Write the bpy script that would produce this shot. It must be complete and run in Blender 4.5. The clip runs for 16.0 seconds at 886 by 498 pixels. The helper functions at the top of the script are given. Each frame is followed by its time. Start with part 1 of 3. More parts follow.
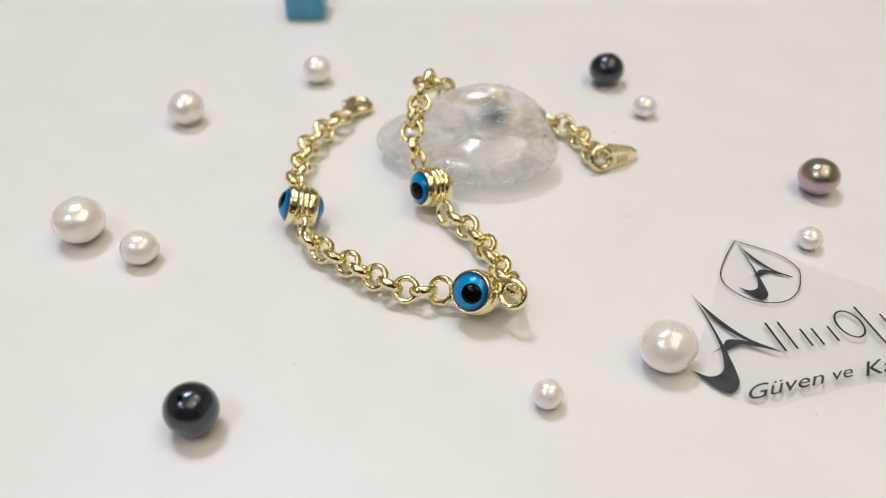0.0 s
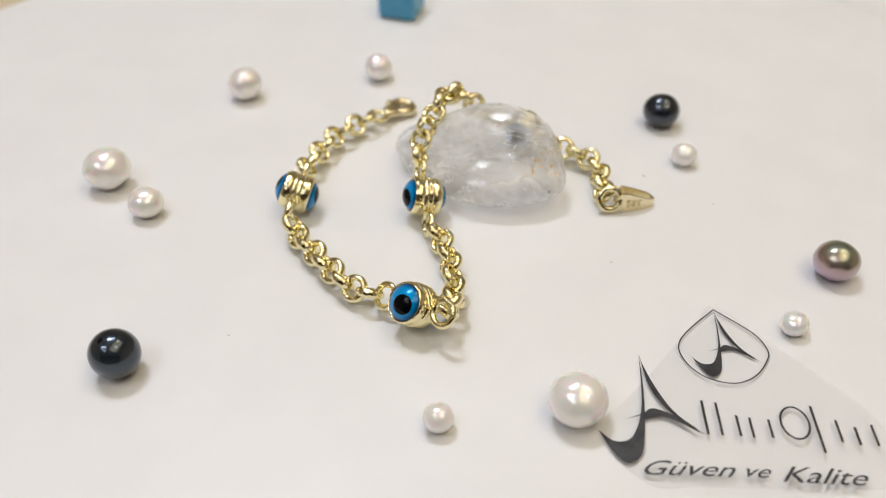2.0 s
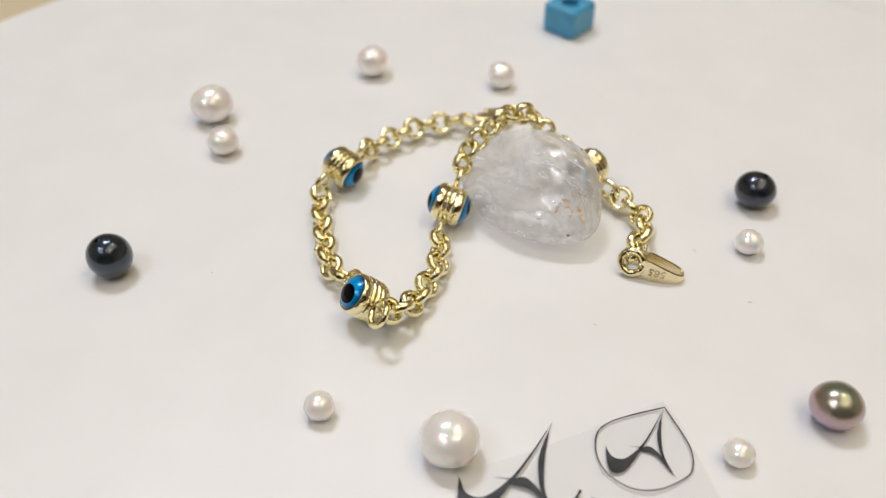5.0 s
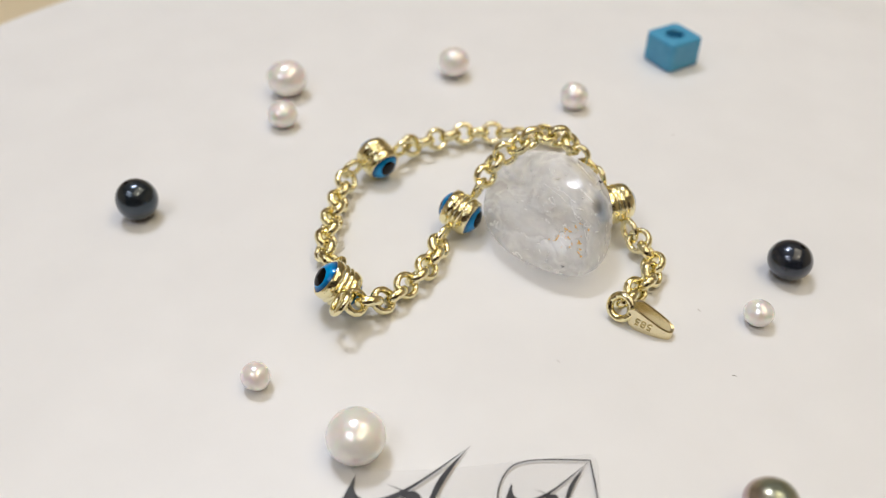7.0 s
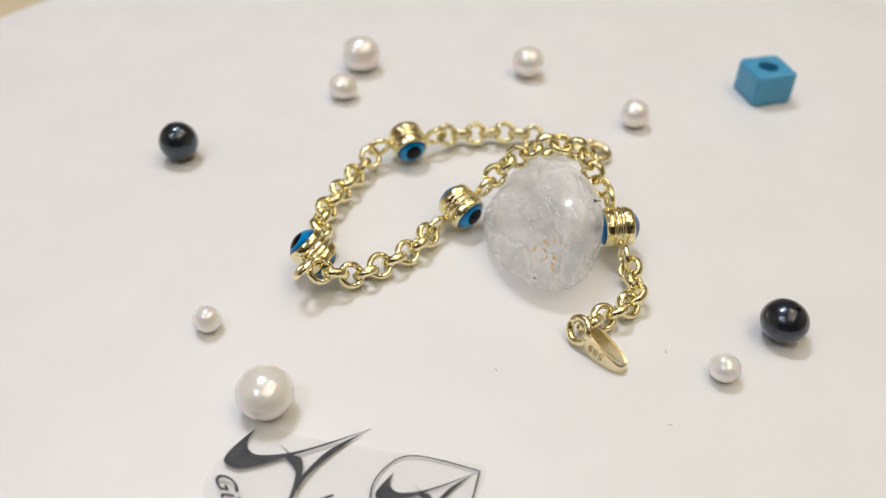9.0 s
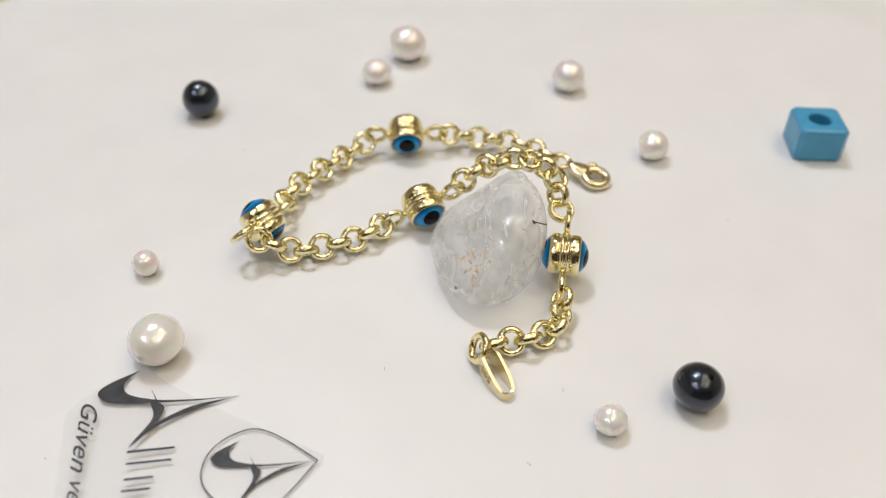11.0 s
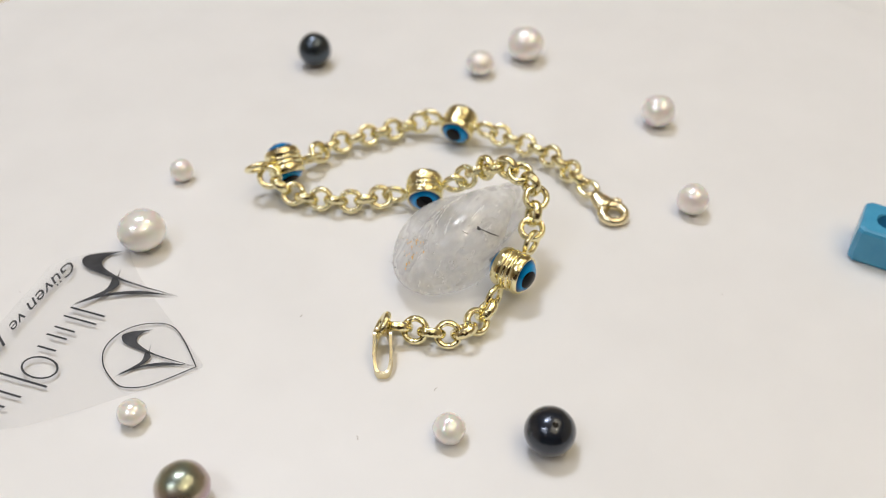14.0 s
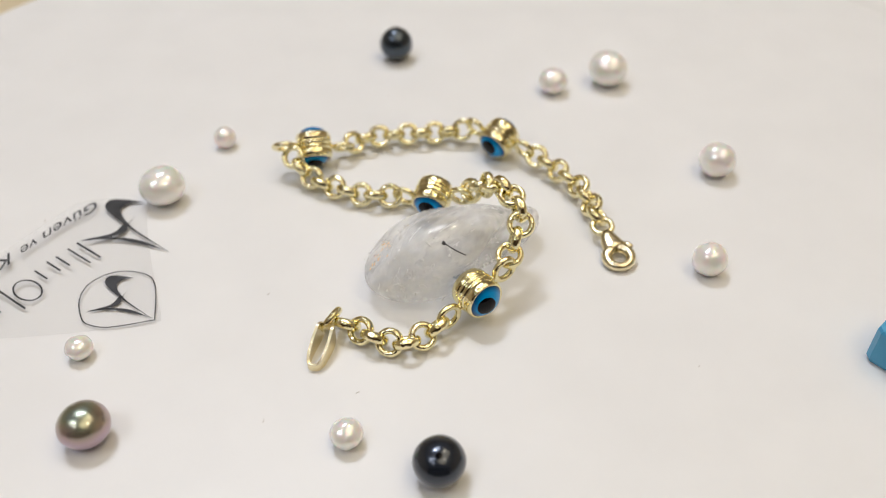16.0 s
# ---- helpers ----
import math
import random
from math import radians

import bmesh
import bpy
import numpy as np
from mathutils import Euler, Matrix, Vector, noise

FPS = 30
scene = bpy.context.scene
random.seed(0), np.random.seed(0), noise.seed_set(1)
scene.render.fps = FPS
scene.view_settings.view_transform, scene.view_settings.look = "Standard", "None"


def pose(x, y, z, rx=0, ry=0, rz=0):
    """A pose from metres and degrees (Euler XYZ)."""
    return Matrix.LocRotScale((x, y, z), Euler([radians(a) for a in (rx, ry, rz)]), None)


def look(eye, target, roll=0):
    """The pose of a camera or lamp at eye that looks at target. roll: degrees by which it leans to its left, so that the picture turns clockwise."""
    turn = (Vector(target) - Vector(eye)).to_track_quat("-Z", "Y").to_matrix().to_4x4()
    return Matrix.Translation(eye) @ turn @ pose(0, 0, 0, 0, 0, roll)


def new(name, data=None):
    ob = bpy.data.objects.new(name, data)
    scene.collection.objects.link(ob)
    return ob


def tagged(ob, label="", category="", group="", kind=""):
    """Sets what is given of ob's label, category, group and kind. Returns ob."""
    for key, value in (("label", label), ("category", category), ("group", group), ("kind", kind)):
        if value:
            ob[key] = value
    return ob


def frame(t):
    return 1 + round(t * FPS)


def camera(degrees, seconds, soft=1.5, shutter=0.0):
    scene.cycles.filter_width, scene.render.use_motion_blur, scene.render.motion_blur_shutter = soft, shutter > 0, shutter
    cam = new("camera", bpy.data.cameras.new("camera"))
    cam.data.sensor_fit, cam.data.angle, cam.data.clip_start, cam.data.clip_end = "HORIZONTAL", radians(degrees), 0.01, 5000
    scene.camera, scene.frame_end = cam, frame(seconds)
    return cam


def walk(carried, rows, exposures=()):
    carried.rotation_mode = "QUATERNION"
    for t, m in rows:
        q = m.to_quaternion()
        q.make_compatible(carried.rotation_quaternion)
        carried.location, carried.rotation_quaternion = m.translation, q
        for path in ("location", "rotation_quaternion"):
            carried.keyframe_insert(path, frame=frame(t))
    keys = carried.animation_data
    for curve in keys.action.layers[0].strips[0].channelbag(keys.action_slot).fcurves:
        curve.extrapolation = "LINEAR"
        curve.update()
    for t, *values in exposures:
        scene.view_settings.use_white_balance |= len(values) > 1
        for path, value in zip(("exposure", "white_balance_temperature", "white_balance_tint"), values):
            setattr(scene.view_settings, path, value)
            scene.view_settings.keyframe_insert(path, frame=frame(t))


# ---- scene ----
cam = camera(53.29, 16.0, soft=1.0)
SPIN = 8.5422   # degrees a second, clockwise from above
PATH = [
    (0.0, 0.00368, -0.13357, 0.10651, 48.736, -0.015, 0.0),
    (0.5, 0.00283, -0.13297, 0.10613, 48.829, -0.052, 0.175),
    (1.0, 0.00322, -0.13241, 0.10649, 48.915, 0.0, 0.193),
    (1.5, 0.00283, -0.13317, 0.10678, 48.944, 0.077, -0.425),
    (2.0, 0.00579, -0.13517, 0.10816, 49.122, 0.162, 0.146),
    (2.5, 0.00777, -0.13842, 0.10915, 49.225, 0.473, 0.296),
    (3.0, 0.00619, -0.13752, 0.10926, 49.313, 0.363, 1.057),
    (3.5, 0.00522, -0.13586, 0.10892, 49.302, 0.258, 0.743),
    (4.0, 0.00453, -0.13556, 0.10825, 49.31, 0.244, 0.896),
    (6.5, -0.00234, -0.13451, 0.10812, 49.873, -0.704, 0.229),
    (7.0, -0.00284, -0.13427, 0.10828, 49.719, -0.805, 0.385),
    (7.5, -0.00449, -0.13401, 0.10894, 49.696, -0.807, 0.184),
    (8.0, -0.00541, -0.13347, 0.10851, 49.536, -0.797, 0.471),
    (8.5, -0.00529, -0.13371, 0.10799, 49.25, -0.741, 0.257),
    (9.0, -0.00371, -0.13443, 0.10867, 49.233, -0.853, 0.256),
    (11.5, 0.00234, -0.13272, 0.10893, 48.57, -1.014, -0.128),
    (12.0, 0.00238, -0.12836, 0.1067, 48.134, -0.979, -0.072),
    (12.5, 0.00363, -0.13421, 0.10845, 48.01, -0.984, -0.03),
    (13.0, 0.00521, -0.1395, 0.11189, 48.109, -0.946, 0.154),
    (13.5, 0.00386, -0.14046, 0.11272, 47.995, -0.849, 0.338),
    (14.0, 0.0033, -0.14054, 0.11361, 48.085, -0.712, 0.601),
    (14.5, 0.00373, -0.13958, 0.11332, 48.152, -0.501, 0.784),
    (15.0, 0.00253, -0.13875, 0.11294, 48.189, -0.255, 1.006),
    (15.5, 0.00283, -0.13856, 0.11294, 48.212, -0.16, 0.966),
    (16.0, 0.004, -0.138, 0.11303, 48.196, 0.014, 1.178),
]
cam.data.dof.use_dof, cam.data.dof.focus_distance, cam.data.dof.aperture_fstop = True, 0.147, 14.0
walk(cam, [(t, pose(x, y, z, rx, ry, rz)) for t, x, y, z, rx, ry, rz in PATH])
MM = 0.001


# ---------------------------------------------------------------- light
world = bpy.data.worlds.new("world")
scene.world = world
world.use_nodes = True
world.node_tree.nodes["Background"].inputs[0].default_value = (0.75, 0.8, 0.9, 1)
world.node_tree.nodes["Background"].inputs[1].default_value = 0.02


def lamp(name, place, size, power, colour, second=None):
    data = bpy.data.lights.new(name, "AREA")
    data.shape = "RECTANGLE" if second else "DISK"
    data.size, data.energy, data.color = size, power, colour
    if second:
        data.size_y = second
    ob = new(name, data)
    ob.matrix_world = look(place, (place[0] * 0.3, place[1] * 0.3, 0))
    return ob


# ceiling lights of the shop: a white panel, a white spot beyond the counter and warm spots, plus an added warm fill
lamp("ceiling_panel_lamp", (-0.85, -0.80, 1.55), 0.95, 4.2, (0.925, 0.972, 1.09), 0.5)
lamp("ceiling_panel_lamp", (-0.25, 0.65, 1.55), 0.70, 6.4, (0.925, 0.972, 1.09), 0.4)
# broad warm fill added overhead, so that the shadows turn tan
lamp("warm_fill_panel", (0.30, -0.10, 1.58), 1.9, 16.4, (1.0, 0.85, 0.61), 1.6)
for k in range(3):
    lamp("ceiling_spot_lamp", (-1.0 + 0.22 * k, -0.42 - 0.05 * k, 1.55), 0.13, 1.1, (0.93, 0.98, 1.10))
for k in range(2):
    lamp("ceiling_spot_lamp", (-0.42 + 0.12 * k, 0.52 + 0.03 * k, 1.55), 0.17, 2.9, (0.93, 0.98, 1.10))
    lamp("ceiling_warm_lamp", (0.62 + 0.1 * k, 0.42 - 0.95 * k, 1.55), 0.13, 1.2, (1.0, 0.88, 0.66))


# ---------------------------------------------------------------- materials
def material(name, colour, rough=0.5, metal=0.0, **more):
    m = bpy.data.materials.new(name)
    m.use_nodes = True
    b = m.node_tree.nodes["Principled BSDF"]
    b.inputs["Base Color"].default_value = (*colour, 1)
    b.inputs["Roughness"].default_value = rough
    b.inputs["Metallic"].default_value = metal
    for key, value in more.items():
        b.inputs[key.replace("_", " ").title().replace("Ior", "IOR")].default_value = value
    return m


def noise_node(m, scale, detail=3.0, rough=0.5, distort=0.0):
    nt = m.node_tree
    c = nt.nodes.new("ShaderNodeTexCoord")
    n = nt.nodes.new("ShaderNodeTexNoise")
    n.inputs["Scale"].default_value = scale
    n.inputs["Detail"].default_value = detail
    n.inputs["Roughness"].default_value = rough
    n.inputs["Distortion"].default_value = distort
    nt.links.new(c.outputs["Object"], n.inputs["Vector"])
    return n


def ramp(m, source, stops):
    r = m.node_tree.nodes.new("ShaderNodeValToRGB")
    e = r.color_ramp.elements
    for k, (at, col) in enumerate(stops):
        el = e[k] if k < 2 else e.new(at)
        el.position, el.color = at, (*col, 1)
    m.node_tree.links.new(source, r.inputs[0])
    return r


def vary(m, scale, stops, detail=3.0, socket="Base Color"):
    n = noise_node(m, scale, detail)
    r = ramp(m, n.outputs["Fac"], stops)
    m.node_tree.links.new(r.outputs[0], m.node_tree.nodes["Principled BSDF"].inputs[socket])
    return m


def bumped(m, scale, height, detail=2.0):
    n = noise_node(m, scale, detail)
    b = m.node_tree.nodes.new("ShaderNodeBump")
    b.inputs["Strength"].default_value = 1.0
    b.inputs["Distance"].default_value = height
    m.node_tree.links.new(n.outputs["Fac"], b.inputs["Height"])
    m.node_tree.links.new(b.outputs[0], m.node_tree.nodes["Principled BSDF"].inputs["Normal"])
    return m


PLATE = bumped(vary(material("white_plastic", (0.8, 0.8, 0.8), 0.42), 60, [(0.3, (0.79, 0.785, 0.78)), (0.7, (0.82, 0.815, 0.81))]), 900, 0.000004)
WOOD = vary(material("pale_counter", (0.62, 0.52, 0.36), 0.4), 25, [(0.3, (0.60, 0.50, 0.33)), (0.7, (0.68, 0.58, 0.40))])
COUNTER = vary(material("laminate", (0.8, 0.795, 0.785), 0.35), 20, [(0.3, (0.79, 0.785, 0.775)), (0.7, (0.82, 0.815, 0.805))])
WALL = vary(material("wall_paint", (0.78, 0.67, 0.50), 0.8), 3, [(0.3, (0.75, 0.64, 0.47)), (0.7, (0.80, 0.69, 0.52))])
# for surfaces out of view, dark to deepen reflections in gold and pearls
UNSEEN_DARK = vary(material("unseen_dark", (0.10, 0.07, 0.05), 0.5), 6, [(0.3, (0.08, 0.055, 0.04)), (0.7, (0.13, 0.09, 0.065))])
CEIL = vary(material("ceiling_paint", (0.84, 0.81, 0.74), 0.9), 3, [(0.3, (0.82, 0.79, 0.72)), (0.7, (0.86, 0.83, 0.76))])
GOLD = bumped(vary(material("yellow_gold", (0.9, 0.75, 0.36), 0.08, 1.0), 700, [(0.3, (0.88, 0.79, 0.44)), (0.7, (0.95, 0.87, 0.56))]), 1100, 0.00022)
HAMMERED = bumped(vary(material("hammered_gold", (0.92, 0.82, 0.5), 0.09, 1.0), 500, [(0.3, (0.88, 0.79, 0.44)), (0.7, (0.95, 0.87, 0.56))]), 800, 0.00026)
SATIN = bumped(material("satin_gold", (0.86, 0.76, 0.50), 0.26, 1.0), 2500, 0.00003)


def iris_material():
    """Blue glass, bright round the pupil; navy painted towards the rim for the dome's edge-on darkness."""
    m = material("blue_glass", (0.0, 0.19, 0.48), 0.3, 0.2, specular_tint=(0.0, 0.10, 0.30, 1.0), coat_weight=0.7, coat_roughness=0.015, specular_ior_level=0.2)
    nt = m.node_tree
    c = nt.nodes.new("ShaderNodeTexCoord")
    flat = nt.nodes.new("ShaderNodeVectorMath")
    flat.operation = "MULTIPLY"
    flat.inputs[1].default_value = (1, 1, 0)
    nt.links.new(c.outputs["Object"], flat.inputs[0])
    far = nt.nodes.new("ShaderNodeVectorMath")
    far.operation = "LENGTH"
    nt.links.new(flat.outputs[0], far.inputs[0])
    a = nt.nodes.new("ShaderNodeMapRange")
    a.inputs["From Max"].default_value = 0.0032
    nt.links.new(far.outputs["Value"], a.inputs["Value"])
    # shade put into the colour: the glass looks dark when seen edge-on
    r = ramp(m, a.outputs[0], [(0.0, (0.0, 0.33, 0.74)), (0.74, (0.0, 0.30, 0.70)), (0.89, (0.0, 0.13, 0.36)), (1.0, (0.002, 0.02, 0.06))])
    nt.links.new(r.outputs[0], nt.nodes["Principled BSDF"].inputs["Base Color"])
    return m


BLUE = iris_material()
BLACK = material("black_glass", (0.002, 0.002, 0.003), 0.05, 0.0, coat_weight=0.05, coat_roughness=0.02, specular_ior_level=0.15)
INK = vary(material("black_ink", (0.02, 0.02, 0.022), 0.5), 500, [(0.35, (0.015, 0.015, 0.017)), (0.75, (0.05, 0.05, 0.052))])
CUBE = bumped(vary(material("blue_ceramic", (0.06, 0.33, 0.55), 0.25), 300, [(0.3, (0.055, 0.31, 0.53)), (0.7, (0.075, 0.36, 0.58))]), 700, 0.00002)
DUST = material("dust", (0.42, 0.38, 0.34), 0.9)


def pearl_material(name, low, high, rough=0.24, coat=1.0, lustre=0.25, glow=0.25):
    m = material(name, low, rough, lustre, coat_weight=coat, coat_roughness=0.07, specular_ior_level=0.6, subsurface_weight=glow, subsurface_scale=0.0012)
    vary(m, 130, [(0.35, low), (0.65, high)])
    return bumped(m, 300, 0.00009)


PEARL = pearl_material("white_nacre", (0.91, 0.88, 0.82), (0.98, 0.95, 0.92), 0.2, 1.0, 0.22, 0.3)
PEARL_PINK = pearl_material("blush_nacre", (0.91, 0.855, 0.80), (0.98, 0.935, 0.905), 0.2, 1.0, 0.22, 0.3)
DARK = pearl_material("black_nacre", (0.035, 0.050, 0.068), (0.05, 0.068, 0.09), 0.20, 0.7, 0.75, 0.0)
JET = pearl_material("jet_nacre", (0.018, 0.026, 0.042), (0.028, 0.037, 0.056), 0.24, 0.9, 0.6, 0.0)


def peacock():
    m = pearl_material("peacock_nacre", (0.1, 0.08, 0.1), (0.14, 0.1, 0.12), 0.22, 0.6, 0.5, 0.0)
    nt = m.node_tree
    c = nt.nodes.new("ShaderNodeTexCoord")
    s = nt.nodes.new("ShaderNodeSeparateXYZ")
    nt.links.new(c.outputs["Object"], s.inputs[0])
    a = nt.nodes.new("ShaderNodeMapRange")
    a.inputs["From Min"].default_value, a.inputs["From Max"].default_value = -0.004, 0.0042
    nt.links.new(s.outputs["Z"], a.inputs["Value"])
    # bands of colour, shifted by a slow noise
    n = noise_node(m, 210, 2.0)
    shift = nt.nodes.new("ShaderNodeMath")
    shift.operation = "MULTIPLY_ADD"
    shift.inputs[1].default_value, shift.inputs[2].default_value = 0.55, -0.27
    nt.links.new(n.outputs["Fac"], shift.inputs[0])
    add = nt.nodes.new("ShaderNodeMath")
    nt.links.new(a.outputs[0], add.inputs[0])
    nt.links.new(shift.outputs[0], add.inputs[1])
    r = ramp(m, add.outputs[0], [(0.0, (0.36, 0.32, 0.50)), (0.36, (0.46, 0.34, 0.44)), (0.58, (0.48, 0.36, 0.37)), (0.76, (0.43, 0.37, 0.29)), (0.88, (0.34, 0.37, 0.27)), (1.0, (0.28, 0.36, 0.38))])
    nt.links.new(r.outputs[0], nt.nodes["Principled BSDF"].inputs["Base Color"])
    nt.nodes["Principled BSDF"].inputs["Metallic"].default_value = 0.8
    nt.nodes["Principled BSDF"].inputs["Roughness"].default_value = 0.26
    return m


PEACOCK = peacock()


def quartz():
    """Rock crystal: clear and refracting, with milky veils and fine healed fractures under a polished skin."""
    m = bpy.data.materials.new("clear_quartz")
    m.use_nodes = True
    nt = m.node_tree
    nt.nodes.remove(nt.nodes["Principled BSDF"])
    link = nt.links.new
    c = nt.nodes.new("ShaderNodeTexCoord")

    def streaks(scale, turn, detail, distort):
        mp = nt.nodes.new("ShaderNodeMapping")
        mp.inputs["Scale"].default_value = scale
        mp.inputs["Rotation"].default_value = turn
        link(c.outputs["Object"], mp.inputs["Vector"])
        n = nt.nodes.new("ShaderNodeTexNoise")
        n.inputs["Scale"].default_value, n.inputs["Detail"].default_value, n.inputs["Distortion"].default_value = 1.0, detail, distort
        link(mp.outputs[0], n.inputs["Vector"])
        return n.outputs["Fac"]

    def grey(*stops):
        return [(at, (v, v, v)) for at, v in stops]

    veil = ramp(m, streaks((85, 180, 130), (0.5, 0.4, 0.7), 8, 0.15), grey((0.30, 0.14), (0.44, 0.28), (0.53, 0.48), (0.57, 0.30), (0.72, 0.52)))
    crack = ramp(m, streaks((160, 700, 400), (0.3, 0.5, 0.9), 4, 0.4), grey((0.0, 0.0), (0.60, 0.0), (0.64, 0.75), (0.68, 0.0)))
    both = nt.nodes.new("ShaderNodeMath")
    both.operation = "MAXIMUM"
    link(veil.outputs[0], both.inputs[0])
    link(crack.outputs[0], both.inputs[1])
    clear = nt.nodes.new("ShaderNodeBsdfTransparent")
    clear.inputs[0].default_value = (0.985, 0.985, 0.985, 1)
    bend = nt.nodes.new("ShaderNodeBsdfRefraction")
    bend.inputs["IOR"].default_value, bend.inputs["Roughness"].default_value = 1.35, 0.03
    milk = nt.nodes.new("ShaderNodeSubsurfaceScattering")
    milk.inputs["Color"].default_value = (0.99, 0.99, 0.985, 1)
    milk.inputs["Radius"].default_value, milk.inputs["Scale"].default_value = (1, 1, 1), 0.003
    glow = nt.nodes.new("ShaderNodeBsdfTranslucent")
    glow.inputs[0].default_value = (0.985, 0.985, 0.985, 1)
    gloss = nt.nodes.new("ShaderNodeBsdfGlossy")
    gloss.inputs["Roughness"].default_value = 0.03

    def mixed(fac, a, b):
        x = nt.nodes.new("ShaderNodeMixShader")
        if isinstance(fac, float):
            x.inputs[0].default_value = fac
        else:
            link(fac, x.inputs[0])
        link(a, x.inputs[1])
        link(b, x.inputs[2])
        return x.outputs[0]

    edge = nt.nodes.new("ShaderNodeLayerWeight")
    edge.inputs["Blend"].default_value = 0.2
    sheen = nt.nodes.new("ShaderNodeMapRange")
    sheen.inputs["To Min"].default_value, sheen.inputs["To Max"].default_value = 0.065, 0.15
    link(edge.outputs["Facing"], sheen.inputs["Value"])
    b = nt.nodes.new("ShaderNodeBump")
    b.inputs["Distance"].default_value = 0.0006
    n2 = noise_node(m, 120, 4.0)
    link(n2.outputs["Fac"], b.inputs["Height"])
    link(b.outputs[0], gloss.inputs["Normal"])
    link(b.outputs[0], bend.inputs["Normal"])
    white = mixed(0.2, milk.outputs[0], glow.outputs[0])
    body = mixed(both.outputs[0], mixed(0.06, clear.outputs[0], bend.outputs[0]), white)
    link(mixed(sheen.outputs[0], body, gloss.outputs[0]), nt.nodes["Material Output"].inputs[0])
    return m


QUARTZ = quartz()


def film_material():
    m = bpy.data.materials.new("clear_film")
    m.use_nodes = True
    nt = m.node_tree
    b = nt.nodes["Principled BSDF"]
    b.inputs["Base Color"].default_value = (0.87, 0.86, 0.85, 1)
    b.inputs["Roughness"].default_value = 0.3
    t = nt.nodes.new("ShaderNodeBsdfTransparent")
    t.inputs[0].default_value = (0.985, 0.985, 0.985, 1)
    mix = nt.nodes.new("ShaderNodeMixShader")
    mix.inputs[0].default_value = 0.045
    nt.links.new(t.outputs[0], mix.inputs[1])
    nt.links.new(b.outputs[0], mix.inputs[2])
    nt.links.new(mix.outputs[0], nt.nodes["Material Output"].inputs[0])
    return m


FILM = film_material()


# ---------------------------------------------------------------- mesh helpers
def mesh_object(name, bm, mat, smooth=True):
    me = bpy.data.meshes.new(name)
    bm.normal_update()
    bm.to_mesh(me)
    bm.free()
    me.materials.append(mat)
    if smooth:
        for p in me.polygons:
            p.use_smooth = True
    return new(name, me)


def part(name, bm, mat, parent, label="", smooth=True):
    ob = mesh_object(name, bm, mat, smooth)
    ob.parent = parent
    return tagged(ob, label)


def shared(name, data, parent, m, label=""):
    ob = new(name, data)
    ob.parent = parent
    ob.matrix_basis = m
    return tagged(ob, label)


def frame_of(place, z_axis, x_axis):
    """A pose with its z along z_axis and its x near x_axis."""
    z = Vector(z_axis).normalized()
    x = Vector(x_axis)
    x = (x - z * x.dot(z)).normalized()
    y = z.cross(x)
    return Matrix.Translation(place) @ Matrix((x, y, z)).transposed().to_4x4()


def lathe(bm, profile, steps=48):
    """Turns (radius, height) points round z; ends at radius 0 are closed."""
    rings = []
    for r, h in profile:
        if r < 1e-7:
            rings.append([bm.verts.new((0, 0, h))])
        else:
            rings.append([bm.verts.new((r * math.cos(2 * math.pi * k / steps), r * math.sin(2 * math.pi * k / steps), h)) for k in range(steps)])
    for a, b in zip(rings, rings[1:]):
        for k in range(steps):
            j = (k + 1) % steps
            if len(a) == 1 and len(b) > 1:
                bm.faces.new((a[0], b[j], b[k]))
            elif len(b) == 1 and len(a) > 1:
                bm.faces.new((a[k], a[j], b[0]))
            elif len(a) > 1:
                bm.faces.new((a[k], a[j], b[j], b[k]))
    return bm


def box(bm, x0, x1, y0, y1, z0, z1):
    m = Matrix.LocRotScale(((x0 + x1) / 2, (y0 + y1) / 2, (z0 + z1) / 2), None, (x1 - x0, y1 - y0, z1 - z0))
    return bmesh.ops.create_cube(bm, size=1, matrix=m)["verts"]


def tube(bm, points, radii, closed=False, sides=10, squash=1.0):
    """A round bar along points."""
    n = len(points)
    rings = []
    side = None
    for k, p in enumerate(points):
        a = points[(k - 1) % n] if closed or k else p
        b = points[(k + 1) % n] if closed or k < n - 1 else p
        t = (Vector(b) - Vector(a)).normalized()
        if side is None:
            side = t.orthogonal().normalized()
        side = (side - t * side.dot(t)).normalized()
        other = t.cross(side)
        r = radii[k] if isinstance(radii, (list, tuple)) else radii
        rings.append([bm.verts.new(Vector(p) + r * (math.cos(2 * math.pi * j / sides) * side + squash * math.sin(2 * math.pi * j / sides) * other)) for j in range(sides)])
    for k in range(n if closed else n - 1):
        a, b = rings[k], rings[(k + 1) % n]
        for j in range(sides):
            i = (j + 1) % sides
            bm.faces.new((a[j], a[i], b[i], b[j]))
    if not closed:
        bm.faces.new(rings[0][::-1])
        bm.faces.new(rings[-1])
    return bm


def torus(bm, ring, wire, steps=36, sides=14, m=Matrix.Identity(4)):
    pts = [m @ Vector((ring * math.cos(2 * math.pi * k / steps), ring * math.sin(2 * math.pi * k / steps), 0)) for k in range(steps)]
    n = m.to_3x3() @ Vector((0, 0, 1))
    rings = []
    centre = m.translation
    for p in pts:
        out = (p - centre).normalized()
        rings.append([bm.verts.new(p + wire * (math.cos(2 * math.pi * j / sides) * out + math.sin(2 * math.pi * j / sides) * n)) for j in range(sides)])
    for k in range(steps):
        a, b = rings[k], rings[(k + 1) % steps]
        for j in range(sides):
            i = (j + 1) % sides
            bm.faces.new((a[j], b[j], b[i], a[i]))
    return bm


